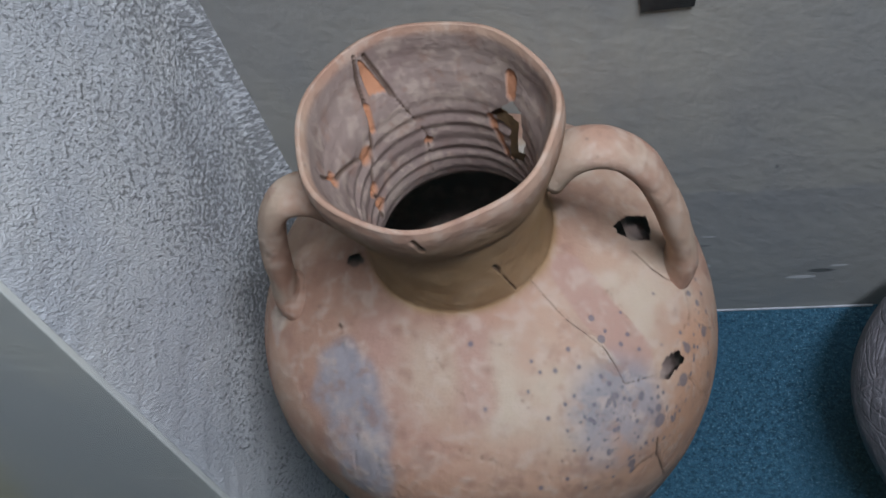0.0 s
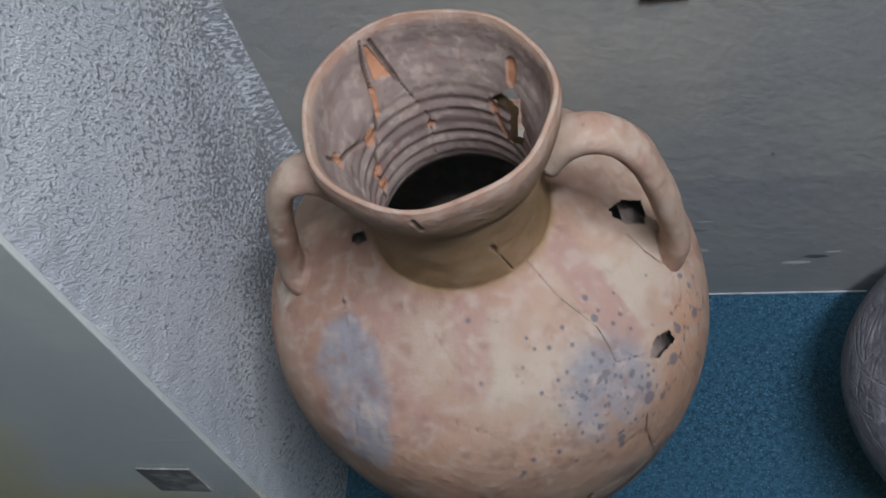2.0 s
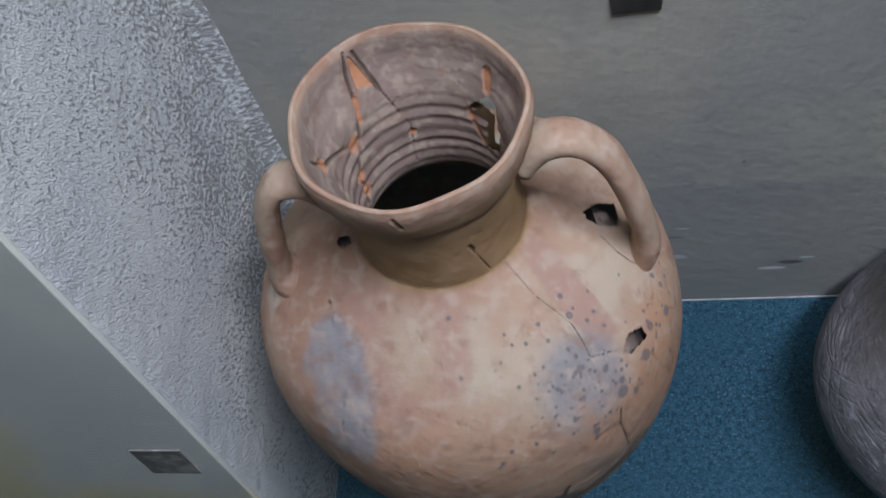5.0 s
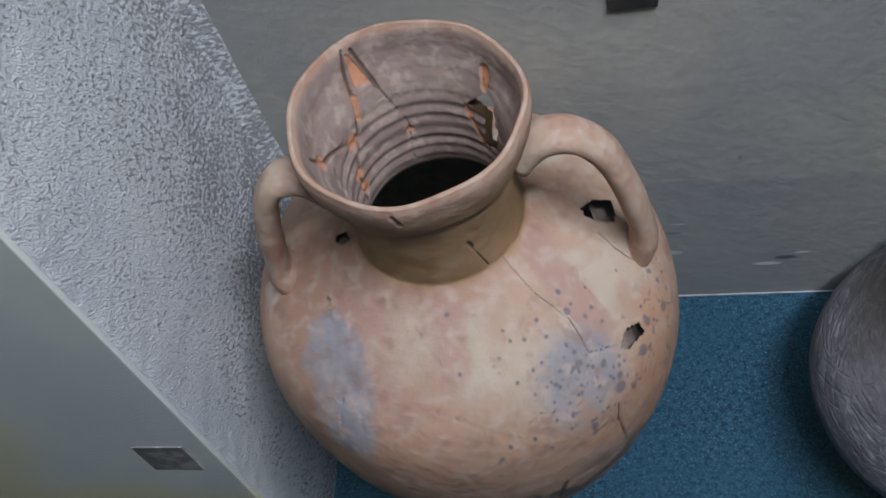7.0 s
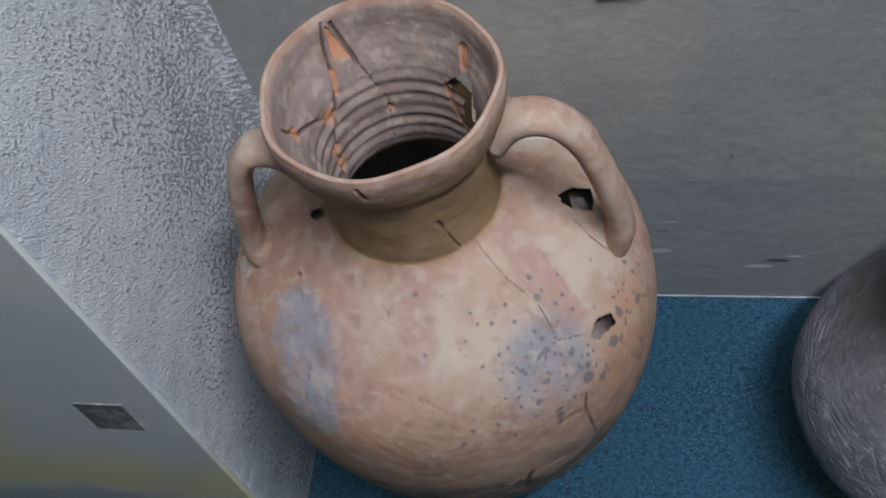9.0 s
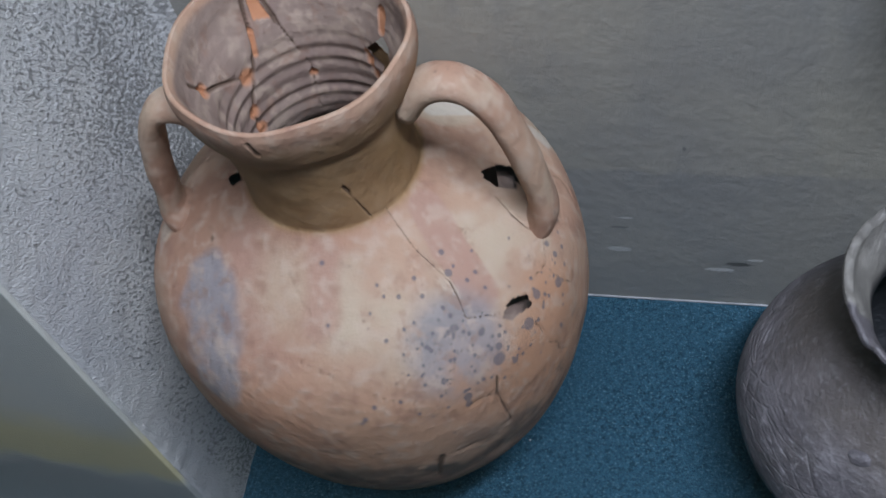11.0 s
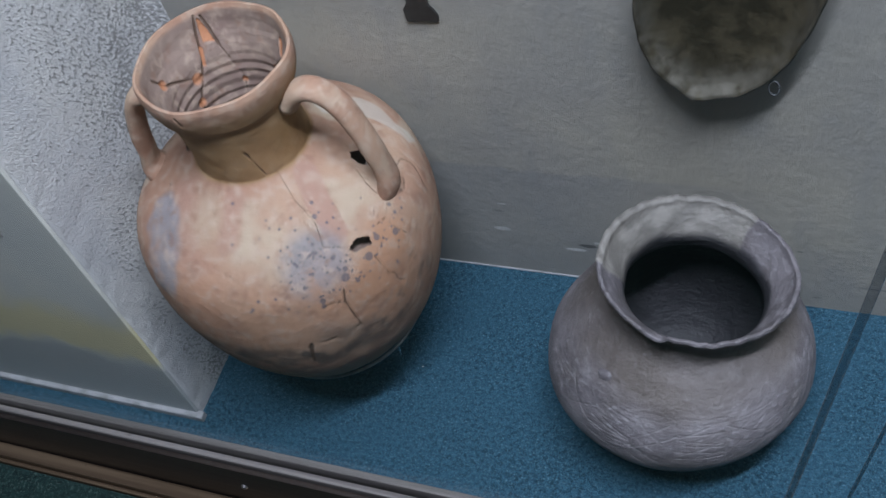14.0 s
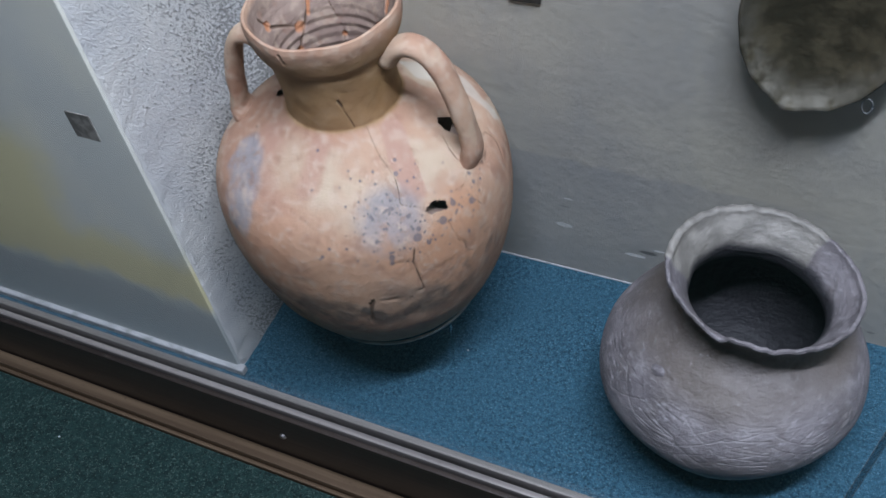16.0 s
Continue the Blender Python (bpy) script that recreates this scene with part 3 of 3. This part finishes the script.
def jar_marks(co, h, a, inside, soft, jit):
    """Where the jar is cream, rosy, grey, cracked and so on, for its material."""
    out = ~inside

    def blob(turn, height, rx, blur=0.3, rough=0.22, inner=False):
        d = least(co, jar_on([(turn, height), (turn + 0.1, height)], inner)[:1]) / rx
        return smoothstep(d + rough * soft * 0.6 + rough * 0.5 * jit, 1 + blur, 1 - blur) * (inside if inner else out)

    def line(path, wide, blur=0.3, rough=0.25, inner=False):
        d = least(co, jar_on(path, inner)) / wide
        return smoothstep(d + rough * jit, 1 + blur, 1 - blur) * (inside if inner else out)

    m = {"inside": inside * smoothstep(h, 0.519, 0.513)}
    m["cream"] = np.maximum.reduce([blob(-70, 0.382, 0.034), blob(-25, 0.378, 0.032, 0.15), blob(-8, 0.368, 0.030, 0.2), blob(-60, 0.368, 0.03, 0.5) * 0.7, blob(-164, 0.360, 0.010, 0.1, 0.6),
                                    blob(53, 0.389, 0.03, 0.15), blob(38, 0.33, 0.02, 0.1), blob(-100, 0.386, 0.03, 0.5) * 0.6, line([(-45, 0.372), (-12, 0.345)], 0.02, 0.5) * 0.6])
    m["rose"] = np.maximum.reduce([line([(-82, 0.400), (-84, 0.378)], 0.011, 0.6) * 0.8, line([(-127, 0.392), (-112, 0.370), (-100, 0.36)], 0.017, 0.7) * 0.8, line([(-21, 0.399), (-29, 0.385), (-32, 0.366)], 0.0125, 0.08, 0.05)])
    m["cream"] *= 1 - m["rose"]
    filler = [(57, 0.366), (51, 0.3600), (39, 0.3540), (35, 0.3300), (29, 0.345), (40, 0.3740), (44, 0.3980), (72, 0.4000), (62, 0.3800)]
    chip = [(-170, 0.350), (-157, 0.3535), (-162, 0.362), (-166, 0.3700), (-171, 0.3700)]
    m["filler"] = out * np.maximum(in_outline(a + 0.01 * jit, h + 0.001 * jit, filler) * 1.0, in_outline(a + 0.01 * jit, h + 0.0008 * jit, chip) * 0.45)
    m["ochre"] = out * smoothstep(h + 0.0008 * jit, 0.4045, 0.4085) * smoothstep(h + 0.006 * jit, 0.514, 0.490) * (0.85 + 0.3 * soft)
    m["orange"] = np.maximum.reduce([blob(-28, 0.300, 0.05, 0.5), blob(-45, 0.325, 0.04, 0.5) * 0.8, blob(-18, 0.33, 0.03, 0.4), blob(-100, 0.32, 0.05, 0.6) * 0.6, blob(-75, 0.30, 0.05, 0.6) * 0.6])
    m["blue"] = np.maximum.reduce([line([(-131, 0.374), (-121, 0.361), (-116, 0.343)], 0.024, 0.25), blob(-47, 0.354, 0.034, 0.35) * 0.9])
    # soot band and blotch, plus a colour that darkens towards the foot
    m["soot_dark_foot"] = np.maximum.reduce([line([(-95, 0.24), (-63, 0.238), (-35, 0.24), (-15, 0.27)], 0.03, 0.7) * 0.8, blob(-63, 0.25, 0.02, 0.6), out * smoothstep(h, 0.16, 0.10) * 0.5])
    m["speck"] = np.maximum.reduce([blob(-50, 0.350, 0.042, 0.5), blob(-12, 0.345, 0.026, 0.5), blob(-35, 0.31, 0.05, 0.6) * 0.6, out * smoothstep(h, 0.34, 0.26) * 0.45])
    # dark specks round the grey blotch
    rng = np.random.default_rng(4)
    seeds = [(-36, 0.379, 3.0), (-32.5, 0.3855, 2.2), (-50, 0.3227, 3.4), (-50.5, 0.3156, 3.0), (-39, 0.334, 5.0), (-44.5, 0.3615, 2.2), (-39.5, 0.353, 2.6), (-37.5, 0.341, 2.8), (-35.5, 0.324, 2.4),
             (-20.5, 0.345, 4.0), (-13, 0.335, 4.0), (-27.5, 0.3375, 4.4), (-83, 0.397, 1.8), (-75, 0.331, 1.9), (-76, 0.328, 1.5), (-65.5, 0.3386, 1.8), (-59.5, 0.319, 1.4), (-6.5, 0.353, 2.4), (-7.5, 0.346, 2.4), (-4, 0.3425, 2.2), (-161, 0.373, 1.3)]
    for _ in range(110):
        turn, height = rng.normal(-46, 12), rng.normal(0.346, 0.02)
        if 0.29 < height < 0.388:
            seeds.append((turn, height, rng.uniform(0.9, 1.9)))
    for _ in range(30):
        seeds.append((rng.normal(-12, 9), rng.normal(0.345, 0.014), rng.uniform(0.9, 1.9)))
    for _ in range(40):
        seeds.append((rng.uniform(-120, 0), rng.uniform(0.22, 0.33), rng.uniform(0.8, 1.3)))
    spot, near = np.full(len(co), 4.0), out & (h > 0.19) & (h < 0.40) & (co[:, 1] < -0.1)
    for turn, height, wide in seeds:
        at = jar_on([(turn, height), (turn + 0.1, height)])[0]
        spot[near] = np.minimum(spot[near], np.sqrt(((co[near] - at) ** 2).sum(1)) / (wide * 0.001))
    m["spot"] = spot + 0.3 * jit
    crack = np.full(len(co), 6.0)
    for wide, path in JAR_CRACKS:
        crack[out] = np.minimum(crack[out], least(co[out], jar_on(path)) / (max(wide, 0.5) * 0.0011))
    for wide, path in JAR_INNER_CRACKS:
        crack[inside] = np.minimum(crack[inside], least(co[inside], jar_on(path, True)) / (wide * 0.001))
    m["crack"] = crack + 0.35 * jit
    tri = [(131, 0.513), (129, 0.511), (124, 0.486), (134, 0.490)]
    m["chip"] = np.maximum.reduce([in_outline(a, h + 0.0006 * jit, tri) * 1.0 * inside, blob(157, 0.462, 0.006, 0.3, 0.4, True), blob(166, 0.438, 0.0045, 0.3, 0.4, True), blob(166, 0.422, 0.005, 0.3, 0.5, True),
                                   blob(-166, 0.487, 0.0055, 0.3, 0.4, True), blob(110, 0.440, 0.003, 0.3, 0.4, True), line([(139, 0.485), (143, 0.470)], 0.002, 0.3, 0.4, True), line([(49, 0.496), (47, 0.486)], 0.004, 0.3, 0.4, True), line([(62, 0.462), (50, 0.43)], 0.0025, 0.3, 0.3, True)])
    return m


jar()


# ---- the round grey pot ----
def pot():
    root = tagged(new("pot"), "dark grey burnished clay pot with incised triangles and chipped rim", "pot")
    foot, lean, tilt = (0.583, -0.159), (0.095, 0.034), (0.219, 0.074)
    outer = spline([(0.0, 0.0), (0.001, 0.06), (0.006, 0.082), (0.03, 0.1015), (0.06, 0.1195), (0.10, 0.1395), (0.125, 0.1400), (0.145, 0.1325), (0.165, 0.1165), (0.180, 0.098), (0.193, 0.080), (0.205, 0.0735), (0.218, 0.0765), (0.232, 0.086), (0.243, 0.0955), (0.248, 0.0955)], 900)
    inner = spline([(0.247, 0.0915), (0.240, 0.0885), (0.228, 0.0795), (0.214, 0.0715), (0.203, 0.0695), (0.19, 0.077), (0.17, 0.108), (0.12, 0.131), (0.06, 0.11), (0.02, 0.07), (0.012, 0.0)], 110)
    pace = np.interp(np.linspace(0, 1, 330), [0, 0.22, 0.75, 1], [0, 0.36, 0.62, 1])
    outer = outer[np.unique(np.round(pace * (len(outer) - 1)).astype(int))]
    ring, n = np.concatenate([outer, inner]), 860
    H, A = np.meshgrid(ring[:, 0], np.linspace(0, 2 * np.pi, n, endpoint=False), indexing="ij")
    R = np.maximum(np.repeat(ring[:, 1][:, None], n, 1), 0.0004)
    flare = smoothstep(H, 0.20, 0.245)
    R = R + flare * (0.0018 * np.sin(2 * A + 0.6) + 0.0008 * np.sin(3 * A + 2) + 0.0004 * np.sin(9 * A + 1))
    up = smoothstep(H, 0.13, 0.22)
    X, Y = R * np.cos(A), R * np.sin(A)
    lean_z = 0.05 * smoothstep(H, 0.0, 0.06)
    Z = H - X * (lean_z + (tilt[0] - 0.05) * up) - Y * (0.02 * smoothstep(H, 0.0, 0.06) + (tilt[1] - 0.02) * up)
    turn = np.degrees((A + np.pi) % (2 * np.pi) - np.pi)
    chip = 1.3 * np.exp(-(((turn + 104) / 7) ** 4)) + 0.7 * np.exp(-(((turn + 148) / 5) ** 4)) + 0.5 * np.exp(-(((turn + 70) / 3) ** 4)) + 0.5 * np.exp(-(((turn + 15) / 3) ** 4)) + 0.3 * np.exp(-(((turn - 20) / 4) ** 4))
    Z = Z - smoothstep(H, 0.232, 0.245) * (0.006 * chip + 0.0010 * np.sin(13 * A + 2) * np.sin(5 * A) + 0.0008 * np.sin(31 * A))
    co = np.stack([foot[0] + lean[0] * H + 0.012 * up + X, foot[1] + lean[1] * H + 0.009 * up + Y, Z], -1).reshape(-1, 3)
    co[:, :2] += (fnoise(co, 14, 1.0) * 0.0018)[:, None]
    is_in = np.repeat(np.arange(len(ring)) >= len(outer), n)
    faces = [(k * n + j, k * n + (j + 1) % n, (k + 1) * n + (j + 1) % n, (k + 1) * n + j) for k in range(len(ring) - 1) for j in range(n)]
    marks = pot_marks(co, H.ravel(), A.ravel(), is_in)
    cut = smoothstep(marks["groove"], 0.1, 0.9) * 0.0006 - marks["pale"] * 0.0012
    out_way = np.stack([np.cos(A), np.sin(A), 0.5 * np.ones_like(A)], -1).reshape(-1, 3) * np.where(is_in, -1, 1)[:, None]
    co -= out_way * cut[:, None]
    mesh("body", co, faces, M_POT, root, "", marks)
    for x, y, z, turn in ((0.5425, -0.2395, 0.1765, 240), (0.719, -0.150, 0.117, 10)):
        bm = bmesh.new()
        bmesh.ops.create_uvsphere(bm, u_segments=20, v_segments=12, radius=0.0095, matrix=pose(x, y, z, 0, 25, turn) @ Matrix.Diagonal((0.7, 1.15, 0.8, 1)))
        for v in bm.verts:
            v.co += v.normal * (0.0014 * noise.noise(v.co * 120))
        part("lug", bm, M_POT, root, "small applied clay lug")


def pot_marks(co, h, a, is_in):
    out, deg = ~is_in, np.degrees((a + np.pi) % (2 * np.pi) - np.pi)
    jit, wide = fnoise(co, 45, 2.0), fnoise(co, 14, 6.0)
    m = {}
    # sooty brown round the neck, with the rim's shade painted into it
    m["brown"] = out * smoothstep(h + 0.012 * wide, 0.15, 0.18) * smoothstep(h, 0.243, 0.225) * (0.7 + 0.3 * wide)
    # colour darkens towards the foot, with random dark blotches
    m["dark_tone"] = out * np.maximum(smoothstep(h + 0.02 * wide, 0.05, 0.01) * 0.7, smoothstep(wide, 0.25, 0.6) * 0.5)
    back = smoothstep(deg + 3 * jit, 60, 63) + smoothstep(deg + 3 * jit, -163, -166)
    m["pale"] = np.clip(back, 0, 1) * smoothstep(h + 0.004 * jit, 0.205, 0.209) * np.where(is_in, 1.0, smoothstep(h, 0.22, 0.232))
    # painted shade inside the pot, starting below the rim
    m["shade_in"] = is_in * smoothstep(h + 0.003 * jit, 0.222, 0.211)
    # incised rings, and panels of strokes between them
    g = np.zeros(len(co))
    def stroke(d, wide_m, weight=1.0):
        np.maximum(g, smoothstep(np.abs(d), wide_m, 0.0) * weight, out=g)
    for level, weight in ((0.170, 0.2), (0.165, 0.3), (0.161, 0.35), (0.157, 0.5), (0.109, 1.0), (0.105, 0.8)):
        stroke(h - level - 0.0015 * wide - 0.0006 * jit, 0.0011, weight * smoothstep(jit + 0.6 * wide, -0.6, 0.0))
    rng = np.random.default_rng(8)
    band = smoothstep(h, 0.106, 0.112) * smoothstep(h, 0.161, 0.155)
    for p in range(18):
        left, span = -180 + p * 20, 20
        u = (deg - left) / span
        inside = band * ((u > 0.0) & (u < 1.0))
        if p % 2:
            for q in range(12):
                stroke(h - (0.113 + 0.0037 * q + (u - 0.5) * rng.uniform(-0.012, 0.012) + 0.001 * jit), 0.0010, inside * (rng.uniform(0.4, 1.0)))
        else:
            for q in range(8):
                stroke(h - (0.110 + 0.0058 * q + (u - 0.5) * 0.022 * (1 if q % 2 else -1) + 0.001 * jit), 0.0010, inside * rng.uniform(0.5, 1.0))
            stroke((u - 0.06 - 0.02 * jit) * 0.045, 0.0011, inside * 0.7)
    m["groove"] = g * out
    return m


pot()


# ---- the bronze dish on the wall ----
def dish():
    root = tagged(new("dish"), "patinated bronze oval dish with a broken lip hanging on the wall", "dish")
    cx, cz, n, m, turn = 0.640, 0.517, 200, 44, radians(-14)
    v, worn = [], []
    for k in range(m + 1):
        s = k / m
        for j in range(n):
            a = 2 * math.pi * j / n
            low = max(0.0, -math.sin(a + 0.10))
            r = 1.0 + 0.006 * math.sin(7 * a) + 0.004 * math.sin(23 * a + 1) - 0.03 * math.exp(-(((a - 4.95) / 0.12) ** 2)) - 0.025 * math.exp(-(((a - 4.42) / 0.10) ** 2))
            px, pz = 0.0810 * r * s * math.cos(a), 0.150 * r * s * math.sin(a)
            x, z = cx + px * math.cos(turn) - pz * math.sin(turn), cz + px * math.sin(turn) + pz * math.cos(turn)
            y = -0.030 + 0.024 * (1 - s**4) - 0.004 * float(smoothstep(s, 0.92, 1.0))
            v.append((x, y, z))
            worn.append(float(smoothstep(s, 0.76, 0.97)) * (0.4 + 0.6 * low**2))
    f = [(k * n + j, k * n + (j + 1) % n, (k + 1) * n + (j + 1) % n, (k + 1) * n + j) for k in range(m) for j in range(n)]
    ob = mesh("bowl", v, f, M_DISH, root, "", {"worn": worn})
    so = ob.modifiers.new("thickness", "SOLIDIFY")
    so.thickness, so.offset = 0.003, 0.0
    ring = [(0.676 + 0.005 * math.cos(t), -0.03, 0.389 + 0.009 * math.sin(t)) for t in np.linspace(0, 2 * math.pi, 20)]
    part("wire_loop", sweep(ring, 0.0009, 8), M_WIRE, root, "thin wire loop")


dish()

# ---- small things ----
def tape():
    tab = [(0.301, 0.428), (0.337, 0.429), (0.3385, 0.437), (0.334, 0.446), (0.331, 0.450), (0.331, 0.50), (0.309, 0.50), (0.3065, 0.452), (0.3005, 0.444)]
    bm = bmesh.new()
    face = bm.faces.new([bm.verts.new((x, -0.0005, z)) for x, z in tab])
    out = bmesh.ops.extrude_face_region(bm, geom=[face])["geom"]
    bmesh.ops.translate(bm, vec=(0, -0.0025, 0), verts=[v for v in out if isinstance(v, bmesh.types.BMVert)])
    bmesh.ops.recalc_face_normals(bm, faces=bm.faces[:])
    tagged(part("tape", bm, M_BLACK, smooth=False), "piece of black tape with a wider tab on the grey wall", "tape")


tape()
sign = tagged(box("sign", 0.416, 0.516, -0.414, -0.405, 0.822, 0.885, M_BLACK, None, "", 0.003), "black block fixed to the glass front", "sign")
box("face_plate", 0.452, 0.480, -0.4165, -0.4145, 0.829, 0.875, M_GREYCARD, sign, "dull grey plate")
sticker = tagged(box("sticker", 0.078, 0.105, -0.4055, -0.4045, 0.533, 0.562, M_GREYCARD, None, "", 0.0), "small dark printed sticker on the glass", "sticker")


def stand():
    root = tagged(new("stand"), "thin clear ring stand with three legs under the jar", "stand")
    cx, cy, r, z = 0.178, -0.167, 0.1045, 0.116
    loop = [(cx + r * math.cos(t), cy + r * math.sin(t), z - 0.055 * r * math.cos(t)) for t in np.linspace(0, 2 * math.pi, 73)]
    part("ring", sweep(loop, 0.0022, 10, False, 1.0, Vector((0, 0, 1))), M_STEEL, root, "bright thin ring")
    for deg in (-22, 98, 218):
        t = radians(deg)
        top, low = (cx + r * math.cos(t), cy + r * math.sin(t), z - 0.055 * r * math.cos(t)), (cx + 0.085 * math.cos(t), cy + 0.085 * math.sin(t), 0.0)
        part("leg", sweep([top, low], 0.0020, 10), M_ACRYLIC, root, "clear rod leg")


stand()


def cord(name, low, high, thick, label):
    pts = [Vector(low).lerp(Vector(high), q / 24) for q in range(25)]
    for q, p in enumerate(pts):
        p.x += 0.0015 * math.sin(q / 6 * math.pi)
    return tagged(part(name, sweep(pts, thick, 10), M_NYLON), label, "cord", "cords before the glass")


cord("cord", (0.6905, -0.4465, 0.068), (1.051, -0.721, 2.7), 0.0021, "thin dark cord hanging before the glass front")
cord("cord", (0.7265, -0.4465, 0.068), (1.084, -0.62, 2.7), 0.0011, "very thin dark cord hanging before the glass front")
